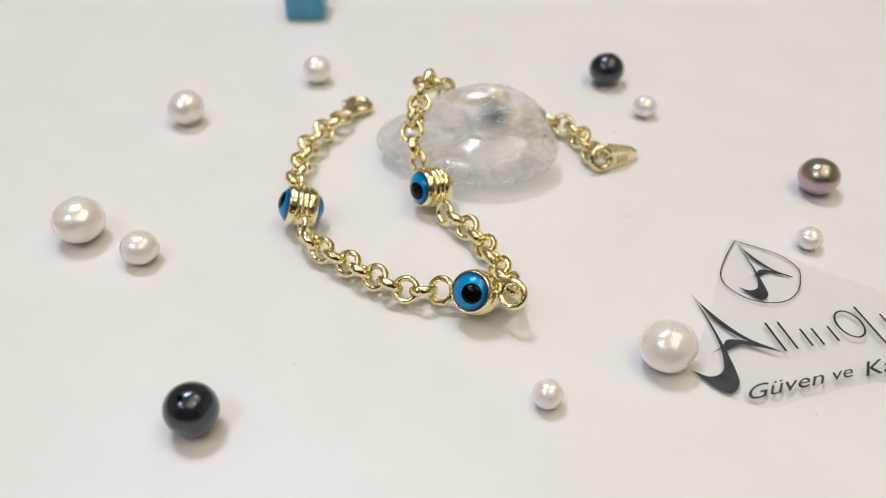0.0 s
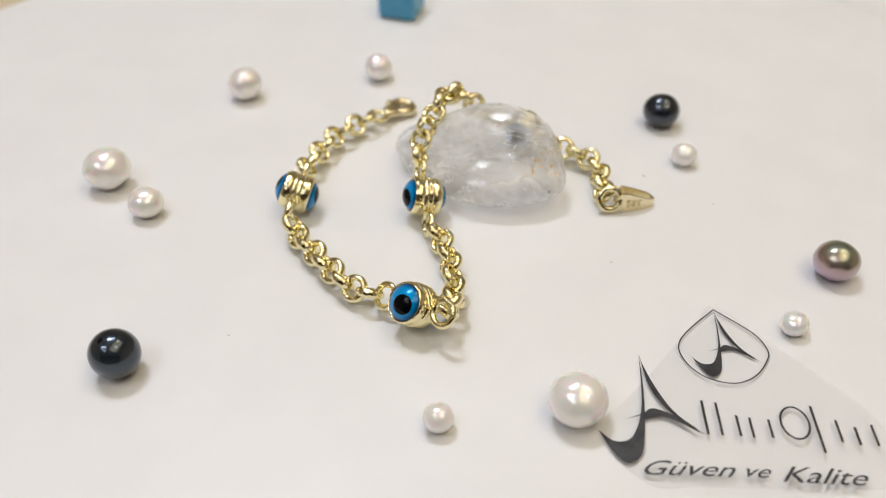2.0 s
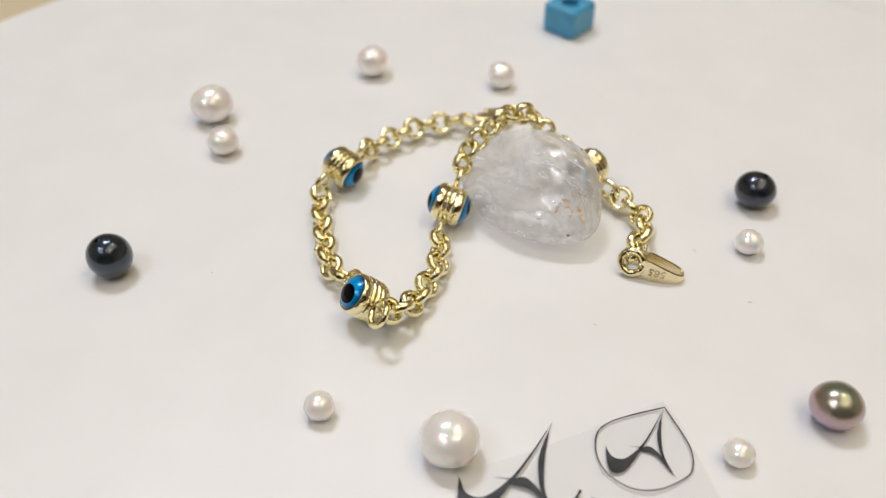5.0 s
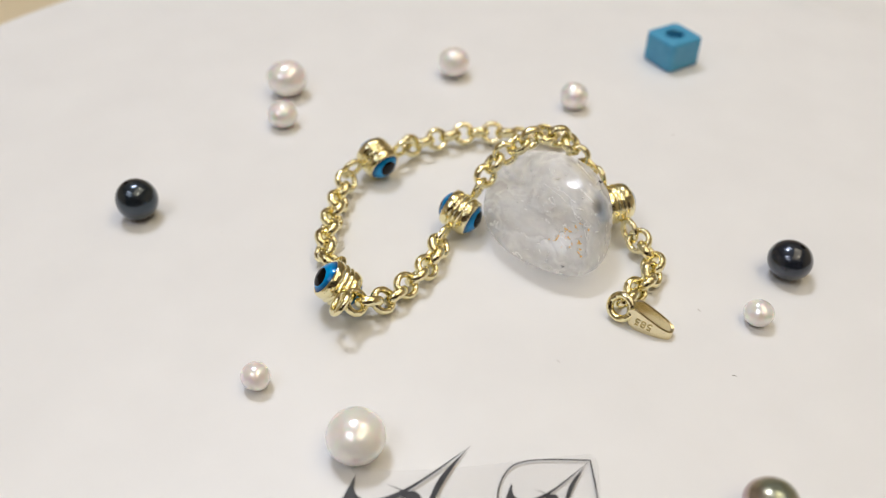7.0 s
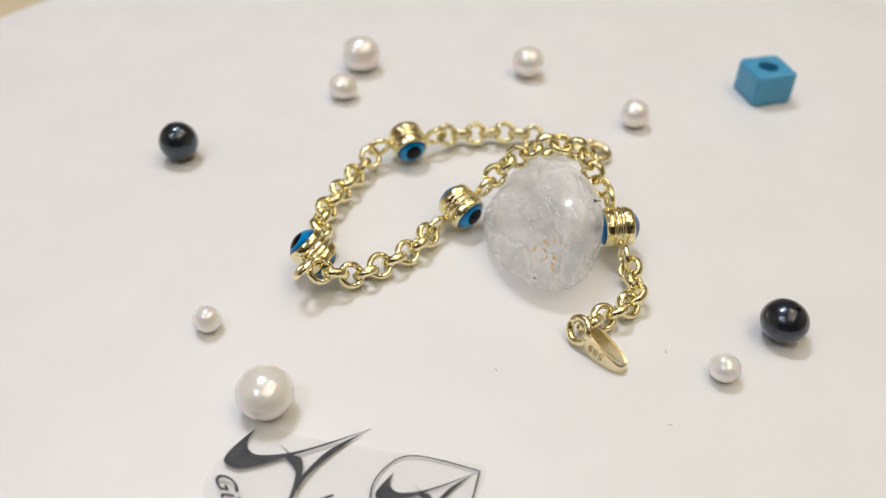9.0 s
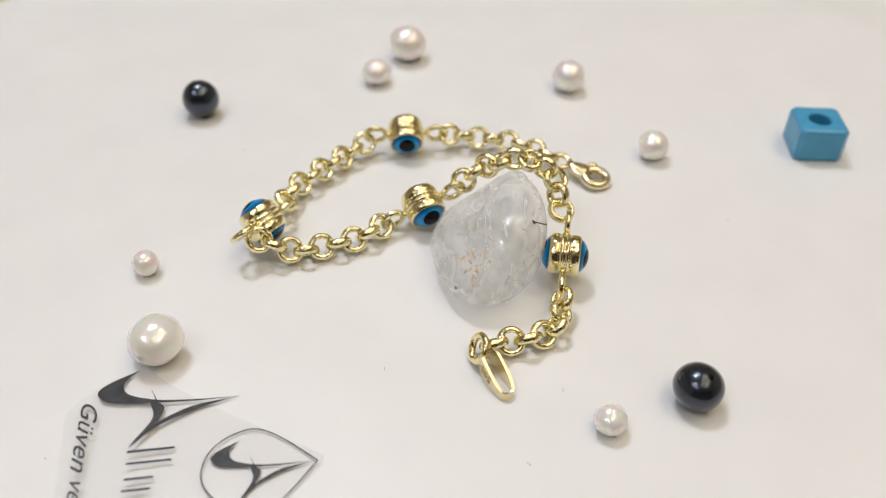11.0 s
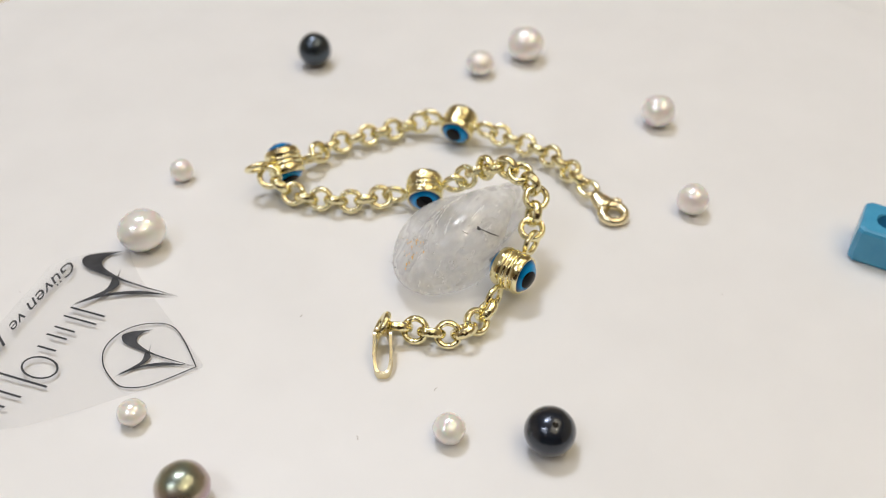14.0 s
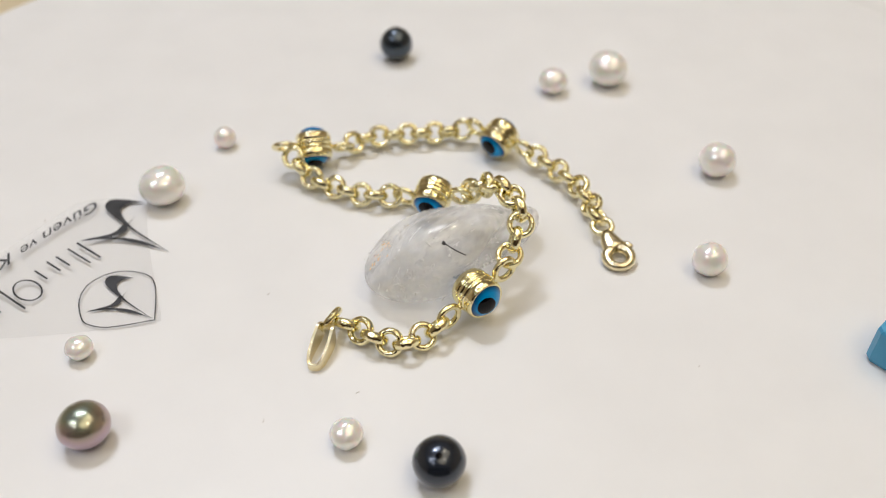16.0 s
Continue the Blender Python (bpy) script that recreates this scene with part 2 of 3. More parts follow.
# ---------------------------------------------------------------- the setting
R_PLATE, T_PLATE = 0.148, 0.004


def setting():
    bm = bmesh.new()
    box(bm, -0.9, 0.9, -0.6, 0.7, -T_PLATE - 0.05, -T_PLATE - 0.012)
    tagged(mesh_object("counter_top", bm, COUNTER, False), "off-white laminate counter top under the turntable", "counter", kind="structure")
    bm = bmesh.new()
    vs = box(bm, -0.42, -0.02, 0.06, 0.40, -T_PLATE - 0.012, -T_PLATE - 0.004)
    bmesh.ops.bevel(bm, geom=bm.edges[:], offset=0.001, segments=2, affect="EDGES")
    tagged(mesh_object("wooden_board", bm, WOOD, False), "flat tan wooden board lying on the counter", "board")
    # the unseen room; dark floor and south wall are added to shape reflections
    for name, x0, x1, y0, y1, z0, z1, mat, label in (
            ("floor", -2.0, 2.0, -2.2, 2.2, -1.0, -0.95, UNSEEN_DARK, "unseen floor, kept dark for contrast in the reflections"),
            ("wall_north", -2.0, 2.0, 2.2, 2.3, -0.95, 1.6, WALL, "cream painted wall"),
            ("wall_south", -2.0, 2.0, -2.3, -2.2, -0.95, 1.6, UNSEEN_DARK, "unseen wall, kept dark for contrast in the reflections"),
            ("wall_east", 2.0, 2.1, -2.3, 2.3, -0.95, 1.6, WALL, "cream painted wall"),
            ("wall_west", -2.1, -2.0, -2.3, 2.3, -0.95, 1.6, WALL, "cream painted wall"),
            ("ceiling", -2.1, 2.1, -2.3, 2.3, 1.6, 1.7, CEIL, "white painted ceiling")):
        bm = bmesh.new()
        box(bm, x0, x1, y0, y1, z0, z1)
        tagged(mesh_object(name, bm, mat, False), label, name.split("_")[0], kind="structure")
    bm = bmesh.new()
    box(bm, -0.88, 0.88, -0.55, 0.65, -0.95, -T_PLATE - 0.05)
    tagged(mesh_object("counter_base", bm, WALL, False), "cream cabinet base under the counter top", "counter", kind="structure")


setting()
THINGS = []   # (thing, its pose on the plate at the start)


def moving(ob, m):
    ob.matrix_world = m
    THINGS.append((ob, m))
    return ob


def turntable():
    t = moving(new("turntable"), pose(0, 0, 0))
    tagged(t, "round white plastic turntable plate, turning slowly on the counter", "turntable")
    e = 0.0012
    prof = [(0, -0.004), (R_PLATE - 0.004, -0.004), (R_PLATE - e, -0.004), (R_PLATE, -0.004 + e), (R_PLATE, -e), (R_PLATE - e * 0.3, -e * 0.3), (R_PLATE - e, 0), (R_PLATE - 0.004, 0), (0, 0)]
    part("plate", lathe(bmesh.new(), prof, 160), PLATE, t)
    part("base", lathe(bmesh.new(), [(0, -T_PLATE - 0.012), (0.088, -T_PLATE - 0.012), (0.09, -T_PLATE - 0.010), (0.09, -0.006), (0.088, -0.0041), (0, -0.0041)], 96), PLATE, t)


turntable()


# ---------------------------------------------------------------- pearls and beads
def pearl(label, x, y, rx, rz, mat, group, lump=0.02, seed=0, hole=None):
    """A slightly uneven pearl: rx half width, rz half height; hole: way of its drilled hole."""
    bm = bmesh.new()
    bmesh.ops.create_icosphere(bm, subdivisions=5, radius=1)
    for v in bm.verts:
        d = v.co.normalized()
        k = 1 + lump * (noise.noise(d * 1.1 + Vector((seed * 7.3, 1.7, 0))) + 0.35 * noise.noise(d * 2.6 + Vector((0, seed * 3.1, 5))))
        z = d.z
        v.co = Vector((d.x * rx * k, d.y * rx * (k * 0.985), z * rz * k))
    low = min(v.co.z for v in bm.verts)
    ob = mesh_object("pearl", bm, mat)
    if hole is not None:
        d = Vector(hole).normalized()
        at = ob.closest_point_on_mesh(Vector((d.x * rx, d.y * rx, d.z * rz)) * 1.1)[1]
        # the pearl is uncut: a raised black disc paints the hole's shaded inside
        b2 = lathe(bmesh.new(), [(0.0, 0.00004), (0.00040, 0.00004), (0.00048, 0.00002), (0.00050, -0.00015)], 20)
        h = part("drill_hole", b2, BLACK, ob, "black disc for the shaded inside of the drilled hole")
        h.matrix_basis = frame_of(at * 1.0, d, (1, 0.2, 0))
    tagged(ob, label, "pearl", group)
    return moving(ob, pose(x * MM, y * MM, -low))


W = "white pearls scattered on the plate"
K = "dark pearls scattered on the plate"
pearl("large round creamy white pearl beside the printed film", 39.0, -39.6, 0.00455, 0.0039, PEARL, W, 0.03, 1)
pearl("small white freshwater pearl on the white plate", 19.5, -47.9, 0.00240, 0.0023, PEARL_PINK, W, 0.04, 2)
pearl("small creamy flattened pearl on the white plate", 70.4, -11.5, 0.00232, 0.0020, PEARL, W, 0.05, 3)
pearl("small off-white pearl next to a black pearl", 47.9, 32.7, 0.00262, 0.0023, PEARL, W, 0.05, 4)
pearl("blush white button pearl on the white plate", -25.3, 47.1, 0.00325, 0.0031, PEARL_PINK, W, 0.05, 5)
pearl("blush white button pearl on the white plate", -51.8, 30.1, 0.00390, 0.0036, PEARL_PINK, W, 0.05, 6)
pearl("small flattened blush pearl beside a larger one", -50.4, -15.1, 0.00345, 0.0029, PEARL_PINK, W, 0.04, 7)
pearl("large blush white pearl with a dimpled skin", -62.9, -8.9, 0.00470, 0.0041, PEARL_PINK, W, 0.05, 8)
pearl("round blue-black pearl with a drilled hole", -33.0, -52.2, 0.00410, 0.0041, DARK, K, 0.012, 9, (-0.17, -0.27, 0.95))
pearl("jet black pearl with a drilled hole", 41.4, 46.6, 0.00405, 0.0036, JET, K, 0.015, 10, (0.23, 0.245, 0.94))
pearl("purple and green peacock pearl with metallic lustre", 77.1, 5.4, 0.00400, 0.0035, PEACOCK, K, 0.03, 11)


def cube_bead():
    bm = bmesh.new()
    s, h, r = 0.00508, 0.0077, 0.0023
    n = 32
    def square(k, half, z):
        a = 2 * math.pi * (k + 0.5) / n
        c, d = math.cos(a), math.sin(a)
        q = half / max(abs(c), abs(d))
        e = half * 1.39
        q = min(q, e)
        return (c * q, d * q, z)
    b = 0.0008
    rows = []
    for kind, half, z in (("c", r, 0.0), ("c", r * 1.05, 0.0), ("s", s - b, 0.0), ("s", s - b * 0.3, b * 0.3), ("s", s, b), ("s", s, h - b), ("s", s - b * 0.3, h - b * 0.3), ("s", s - b, h), ("c", r * 1.12, h), ("c", r, h - 0.0003), ("c", r, h - 0.006)):
        rows.append([bm.verts.new(square(k, half, z) if kind == "s" else (half * math.cos(2 * math.pi * (k + 0.5) / n), half * math.sin(2 * math.pi * (k + 0.5) / n), z)) for k in range(n)])
    for a, c in zip(rows, rows[1:]):
        for k in range(n):
            j = (k + 1) % n
            bm.faces.new((a[k], a[j], c[j], c[k]))
    bm.faces.new(rows[-1])
    bm.faces.new(rows[0][::-1])
    ob = mesh_object("cube_bead", bm, CUBE, False)
    tagged(ob, "turquoise blue glossy cube bead with a round hole", "bead")
    moving(ob, pose(-31.9 * MM, 82.4 * MM, 0, 0, 0, 1.5))


cube_bead()


# ---------------------------------------------------------------- the quartz
def stone():
    """A tumbled stone: an ellipsoid with broad, smooth bulges."""
    a = [0.89, 0.221, -0.203, -0.026, 0.319, 0.412, 0.04, 0.175, 0.158, 0.003, -0.141, 0.106, 0.099, -0.009, 0.056, -0.166, -0.054, 0.03, 0.016, -0.007, 0.0, 0.027, 0.016, -0.06, 0.073]
    turn = Matrix.Rotation(radians(-12), 3, "Z")
    bm = bmesh.new()
    bmesh.ops.create_icosphere(bm, subdivisions=6, radius=1)
    for v in bm.verts:
        x, y, z = v.co.normalized()
        f = (1, x, y, z, x * y, y * z, 3 * z * z - 1, x * z, x * x - y * y, y * (3 * x * x - y * y), x * y * z, y * (5 * z * z - 1), z * (5 * z * z - 3), x * (5 * z * z - 1), z * (x * x - y * y), x * (x * x - 3 * y * y),
             x * y * (x * x - y * y), y * z * (3 * x * x - y * y), x * y * (7 * z * z - 1), y * z * (7 * z * z - 3), 35 * z ** 4 - 30 * z * z + 3, x * z * (7 * z * z - 3), (x * x - y * y) * (7 * z * z - 1), x * z * (x * x - 3 * y * y), x ** 4 - 6 * x * x * y * y + y ** 4)
        r = sum(p * q for p, q in zip(a, f))
        r *= 1 + 0.008 * noise.noise(Vector((x, y, z)) * 3.5)
        p = turn @ Vector((x * r * 0.0165, y * r * 0.0105, z * r * 0.0078)) + Vector((-0.0014, 0.0030, 0.0063))
        p.z = max(p.z, 0.00003)
        v.co = p
    ob = mesh_object("quartz_stone", bm, QUARTZ)
    tagged(ob, "tumbled clear quartz stone with cloudy veils, the chain draped over it", "stone")
    moving(ob, pose(0.0095, 0.0130, 0))
    # dark needles, rusty flecks and added bright flakes for glints at the skin
    def skin(x, y, z, deep=0.0):
        hit, at, normal, _ = ob.closest_point_on_mesh(Vector((x - 9.5, y - 13.0, z)) * MM)
        return at - normal * deep, normal

    for ends, size in ((((16.8, 20.3, 14.6), (14.0, 24.6, 12.0)), 0.00012), (((23.9, 7.7, 5.3), (24.3, 8.1, 5.1)), 0.00010), (((17.0, 20.2, 14.6), (16.6, 20.5, 14.6)), 0.00022)):
        b = bmesh.new()
        a0, a1 = (Vector(e) for e in ends)
        pts = [skin(*(a0.lerp(a1, k / 8) + Vector((0, 0.5 * math.sin(k * 0.55), 0))), 0.00002)[0] for k in range(9)]
        tube(b, pts, [size * (0.45 + 0.55 * math.sin(math.pi * (k + 1.5) / 11)) for k in range(9)], sides=6)
        part("dark_needle", b, NEEDLE, ob, "dark needle inclusion")
    rnd = random.Random(5)
    for cx, cy, cz in ((21.6, 9.6, 10.2), (22.0, 12.4, 10.6), (23.8, 10.8, 8.4), (21.0, 8.2, 9.6)):
        b = bmesh.new()
        for _ in range(8):
            at, normal = skin(cx + rnd.gauss(0, 0.8), cy + rnd.gauss(0, 0.8), cz + rnd.gauss(0, 0.6), -0.00003)
            m = frame_of(at, normal, (rnd.gauss(0, 1), rnd.gauss(0, 1), rnd.gauss(0, 1)))
            bmesh.ops.create_icosphere(b, subdivisions=1, radius=rnd.uniform(0.00008, 0.0002), matrix=m @ Matrix.Diagonal((1, rnd.uniform(0.5, 2.6), 0.25, 1)))
        part("rust_fleck", b, RUST, ob, "orange rust flecks in the quartz")
    # scattered shiny flakes, added to stand in for glints of the stone
    b = bmesh.new()
    for _ in range(320):
        at, normal = skin(rnd.uniform(2, 26), rnd.uniform(3, 22), rnd.uniform(2, 15), rnd.uniform(-0.00006, 0.00001))
        tilt = normal + Vector((rnd.gauss(0, 0.5), rnd.gauss(0, 0.5), rnd.gauss(0, 0.5)))
        m = frame_of(at, tilt, (rnd.gauss(0, 1), rnd.gauss(0, 1), rnd.gauss(0, 1)))
        bmesh.ops.create_icosphere(b, subdivisions=1, radius=rnd.uniform(0.00005, 0.00017), matrix=m @ Matrix.Diagonal((1, rnd.uniform(1, 7), 0.15, 1)))
    tagged(part("glint_flake", b, FLAKE, ob, "bright flakes added for the glints of the quartz"), kind="stuff")
    return ob


FLAKE = material("glint_face", (0.96, 0.96, 0.96), 0.14, 0.45, specular_ior_level=1.0, coat_weight=1.0)
NEEDLE = material("dark_mineral", (0.02, 0.02, 0.02), 0.5)
RUST = material("rust_mineral", (0.74, 0.43, 0.10), 0.6)
stone()

# ---------------------------------------------------------------- the bracelet
RING, WIRE, PITCH = 0.00197, 0.00057, 0.00302
LINK = torus(bmesh.new(), RING, WIRE)
for v in LINK.verts:
    v.co.z *= 1.45
LINK_MESH = bpy.data.meshes.new("link")
LINK.to_mesh(LINK_MESH)
LINK.free()
LINK_MESH.materials.append(GOLD)
for poly in LINK_MESH.polygons:
    poly.use_smooth = True

bracelet = new("bracelet")
tagged(bracelet, "yellow gold chain bracelet with four blue evil eye beads", "bracelet")
moving(bracelet, pose(0, 0, 0))

R_BEAD, H_BEAD = 0.0037, 0.0026


def eye_bead(place, axis, chain, gaze):
    """A gold drum with a blue eye on either end and a ring on either side."""
    m = frame_of(Vector(place) * MM, axis, chain)
    h, r = H_BEAD, R_BEAD
    half = [(0.84, h - 0.0001), (0.88, h + 0.00012), (0.925, h + 0.00004), (0.965, h - 0.0003), (0.995, h - 0.00075), (1.0, h - 0.0011), (0.985, h - 0.00145), (0.945, 0.00098), (0.94, 0.00088), (0.985, 0.00078), (1.02, 0.00058), (1.02, 0.0004), (0.98, 0.0002), (0.945, 0.0001)]
    prof = [(r * q, -z) for q, z in half] + [(r * q, z) for q, z in half[::-1]]
    bead = part("eye_bead", lathe(bmesh.new(), prof, 56), HAMMERED, bracelet, "gold drum bead with a blue eye on each end")
    bead.matrix_basis = m
    for end in (1, -1):
        rim, bulge = r * 0.86, 0.0017
        big = (rim * rim + bulge * bulge) / (2 * bulge)
        top = math.asin(rim / big)
        flip = pose(0, 0, 0, 0 if end > 0 else 180)
        zc = h - 0.0001 + bulge - big
        glance = (flip.inverted().to_3x3() @ m.to_3x3().inverted() @ Vector(gaze[0 if end > 0 else 1]))
        glance.z = 0
        tip = Matrix.Rotation(radians(14), 4, Vector((0, 0, 1)).cross(glance)) if glance.length > 1e-6 else Matrix.Identity(4)
        for name, mat, a1, lift, label in (("eye_iris", BLUE, top, 0, "bright blue glass dome"), ("eye_pupil", BLACK, 0.46 * top, 0.00003, "black pupil in the blue eye")):
            p = [((big + lift) * math.sin(a1 * k / 14), (big + lift) * math.cos(a1 * k / 14)) for k in range(15)]
            p[0] = (0, p[0][1])
            e = part(name, lathe(bmesh.new(), p[::-1], 48), mat, bead, label)
            e.matrix_basis = flip @ Matrix.Translation((0, 0, zc)) @ (tip if mat is BLACK else Matrix.Identity(4))
    for s in (1, -1):
        b = bmesh.new()
        torus(b, RING * 1.04, WIRE, m=pose(s * (r + 0.0027), 0, 0))
        tube(b, [(s * r * 0.97, 0, 0), (s * (r + 0.0004), 0, 0), (s * (r + 0.0008), 0, 0)], [0.0009, 0.0005, 0.0006], sides=10)
        part("ring", b, GOLD, bead, "soldered gold ring")
    d = m.to_3x3() @ Vector((1, 0, 0))
    c = Vector(place) * MM
    return c - d * (r + 0.0027), c + d * (r + 0.0027)


def smooth_path(points, steps=40):
    """A Catmull-Rom curve through points, finely divided."""
    p = [Vector(q) for q in points]
    p = [2 * p[0] - p[1], *p, 2 * p[-1] - p[-2]]
    out = []
    for k in range(1, len(p) - 2):
        for j in range(steps):
            t = j / steps
            a, b, c, d = p[k - 1:k + 3]
            out.append(0.5 * ((2 * b) + (c - a) * t + (2 * a - 5 * b + 4 * c - d) * t * t + (3 * b - a - 3 * c + d) * t ** 3))
    return out + [p[-2]]


def chain(start, middle, end, first, count=None, last=False, up=(0, 0, 1)):
    """Links from the ring at start to the ring at end, tilted to one side and the other in turn."""
    path = smooth_path([start, *[Vector(q) * MM for q in middle], end])
    run = [0.0]
    for a, b in zip(path, path[1:]):
        run.append(run[-1] + (b - a).length)
    n = count or max(1, round(run[-1] / PITCH) - 1)
    rnd = random.Random(round(run[-1] * 1e6))
    for k in range(1, n + 1 + (1 if last else 0)):
        s = run[-1] * k / (n + 1)
        i = min(range(len(run)), key=lambda q: abs(run[q] - s))
        t = (path[min(i + 5, len(path) - 1)] - path[max(i - 5, 0)]).normalized()
        u = Vector(up)
        u = (u - t * u.dot(t)).normalized()
        side = u.cross(t)
        a = radians(first + (0 if k % 2 else 90) + rnd.uniform(-5, 5))
        normal = u * math.cos(a) + side * math.sin(a)
        shared("link", LINK_MESH, bracelet, frame_of(path[i], normal, t))


A0, A1 = eye_bead((9.2, -28.7, 5.0), (-0.42, -0.62, 0.66), (1, -0.26, 0.17), ((0.75, 0.25, -0.6), (0, 0, 1)))
B0, B1 = eye_bead((-22.6, -5.3, 4.5), (0.93, 0.15, -0.32), (-0.2, 0.97, 0.0), ((0, 0, 1), (0, 0, 1)))
C0, C1 = eye_bead((1.5, 0.35, 4.7), (0.83, 0.48, -0.28), (-0.42, 0.85, 0.30), ((0, 0, 1), (1, 0, -0.3)))
D0, D1 = eye_bead((14.7, 26.6, 5.9), (0.10, 0.99, 0.02), (1, -0.2, -0.36), ((0.56, -0.83, 0.2), (0, 0, 1)))
chain(A0, [(-2.7, -26.0, 3.0), (-8.0, -22.9, 3.0), (-13.0, -19.3, 3.0), (-18.2, -15.4, 3.0)], B0, -45)
chain(C0, [(6.5, -7.4, 2.9), (10.1, -11.9, 2.5), (12.3, -16.8, 2.5), (14.2, -22.0, 2.6)], A1, 45)
chain(B1, [(-24.8, 4.2, 3.4), (-24.7, 9.5, 3.2), (-23.7, 17.0, 3.1), (-20.2, 24.0, 3.0)], Vector((-18.2, 27.4, 2.7)) * MM, -45)
chain(C1, [(-2.2, 9.8, 10.6), (-0.8, 14.6, 14.3), (-0.2, 19.2, 15.4), (1.5, 23.9, 13.9), (3.8, 25.0, 11.6), (5.7, 25.7, 9.4)], D0, 45, up=(-0.5, 0.5, 0.8))
chain(D1, [(25.6, 26.0, 3.0), (30.2, 24.2, 2.5), (32.6, 19.8, 2.5), (33.9, 15.0, 2.5)], Vector((36.0, 12.6, 2.9)) * MM, -45)


def clasp():
    """The lobster clasp: ring, waisted body and hooked jaw with its lever."""
    a, b = Vector((-18.2, 27.4, 2.7)) * MM, Vector((-12.5, 39.0, 2.4)) * MM
    m = frame_of(a, (0.15, 0.1, 1), b - a)
    hold = part("clasp_ring", torus(bmesh.new(), RING * 0.95, WIRE, m=Matrix.Identity(4)), GOLD, bracelet, "gold ring at the clasp")
    hold.matrix_basis = m
    bm = bmesh.new()
    # outline of the body and hook in its plane, x along the clasp
    def bar(points, widths, thick):
        rows = []
        for k, (x, y) in enumerate(points):
            p, q = points[max(k - 1, 0)], points[min(k + 1, len(points) - 1)]
            t = Vector((q[0] - p[0], q[1] - p[1], 0)).normalized()
            n = Vector((-t.y, t.x, 0))
            w = widths[k]
            c = Vector((x, y, 0))
            rows.append([bm.verts.new((c + n * w * math.cos(g) + Vector((0, 0, thick * math.sin(g)))) * MM) for g in [2 * math.pi * j / 12 for j in range(12)]])
        for r0, r1 in zip(rows, rows[1:]):
            for j in range(12):
                bm.faces.new((r0[j], r0[(j + 1) % 12], r1[(j + 1) % 12], r1[j]))
        bm.faces.new(rows[0][::-1])
        bm.faces.new(rows[-1])
    bar([(1.4, 0), (2.2, 0), (3.2, 0.0), (4.4, 0.1), (5.2, 0.3)], [0.6, 1.2, 1.55, 1.85, 1.9], 0.85)
    ring = [(6.8 + 1.95 * math.cos(g), 1.95 * 0.92 * math.sin(g)) for g in [math.pi - 0.25 - k * (2 * math.pi - 0.5) / 24 for k in range(25)]]
    bar(ring, [0.95 - 0.22 * math.sin(math.pi * k / 24) for k in range(25)], 0.8)
    body = part("clasp", bm, SATIN, bracelet, "satin gold lobster clasp")
    body.matrix_basis = m @ Matrix.Diagonal((1.17, 1.25, 1.15, 1))
    b2 = bmesh.new()
    tube(b2, [(x * MM, y * MM, 0.0002) for x, y in ((4.4, 1.5), (4.9, 2.1), (5.5, 2.35), (5.9, 2.2))], [0.0003, 0.0005, 0.0005, 0.0003], sides=8)
    part("clasp_lever", b2, SATIN, body, "small thumb lever")


clasp()


def tag():
    """The maker's tag: a tapering gold strip folded into a narrow loop, standing on its edge, with 585 on one face."""
    a, tip = Vector((36.6, 13.2, 0)) * MM, Vector((43.3, 17.4, 0)) * MM
    d = (tip - a).normalized()
    n = Vector((d.y, -d.x, 0))   # the stamped side
    length = (tip - a).length
    bm = bmesh.new()
    loop = []
    for k in range(60):
        g = 2 * math.pi * k / 60
        c, s = math.cos(g), math.sin(g)
        x = length * (0.5 + 0.5 * math.copysign(abs(c) ** 0.75, c))
        y = 0.0014 * math.copysign(abs(s) ** 0.6, s)
        loop.append((x, y))
    rows = []
    for k, (x, y) in enumerate(loop):
        q = x / length
        half = 0.0021 - 0.00187 * (q - 0.25) if q > 0.25 else 0.0021 * math.sqrt(max(0.12, 1 - ((0.25 - q) / 0.25) ** 2))
        p0, p1 = loop[k - 1], loop[(k + 1) % 60]
        t = Vector((p1[0] - p0[0], p1[1] - p0[1], 0)).normalized()
        out = Vector((t.y, -t.x, 0)) * 0.00024
        mid = 0.0026 - 0.0018 * q
        rows.append([bm.verts.new(Vector((x, y, mid)) + out * e + Vector((0, 0, half * f))) for e, f in ((1, -1), (1, 1), (-1, 1), (-1, -1))])
    for k in range(60):
        r0, r1 = rows[k], rows[(k + 1) % 60]
        for j in range(4):
            bm.faces.new((r0[j], r1[j], r1[(j + 1) % 4], r0[(j + 1) % 4]))
    bmesh.ops.recalc_face_normals(bm, faces=bm.faces[:])
    m = frame_of(a, (0, 0, 1), d)
    plate = part("stamped_tag", bm, SATIN, bracelet, "gold tag stamped 585, folded into a loop", False)
    plate.matrix_basis = m
    mark = text_mesh("585", 0.0022, 0.00003)
    ob = new("stamp", mark)
    mark.materials.append(STAMP)
    ob.parent = plate
    tagged(ob, "stamped figures 585")
    side = -1
    ob.matrix_basis = frame_of((length * 0.63, side * 0.00168, 0.0025), (0, side, 0), (-1, 0, 0.12)) 
    ringm = frame_of(Vector((35.6, 12.3, 2.9)) * MM, (0.3, -0.9, 0.5), (0, 0, 1))
    hold = part("tag_ring", torus(bmesh.new(), RING * 1.05, WIRE * 1.15), GOLD, bracelet, "gold ring that holds the tag")
    hold.matrix_basis = ringm


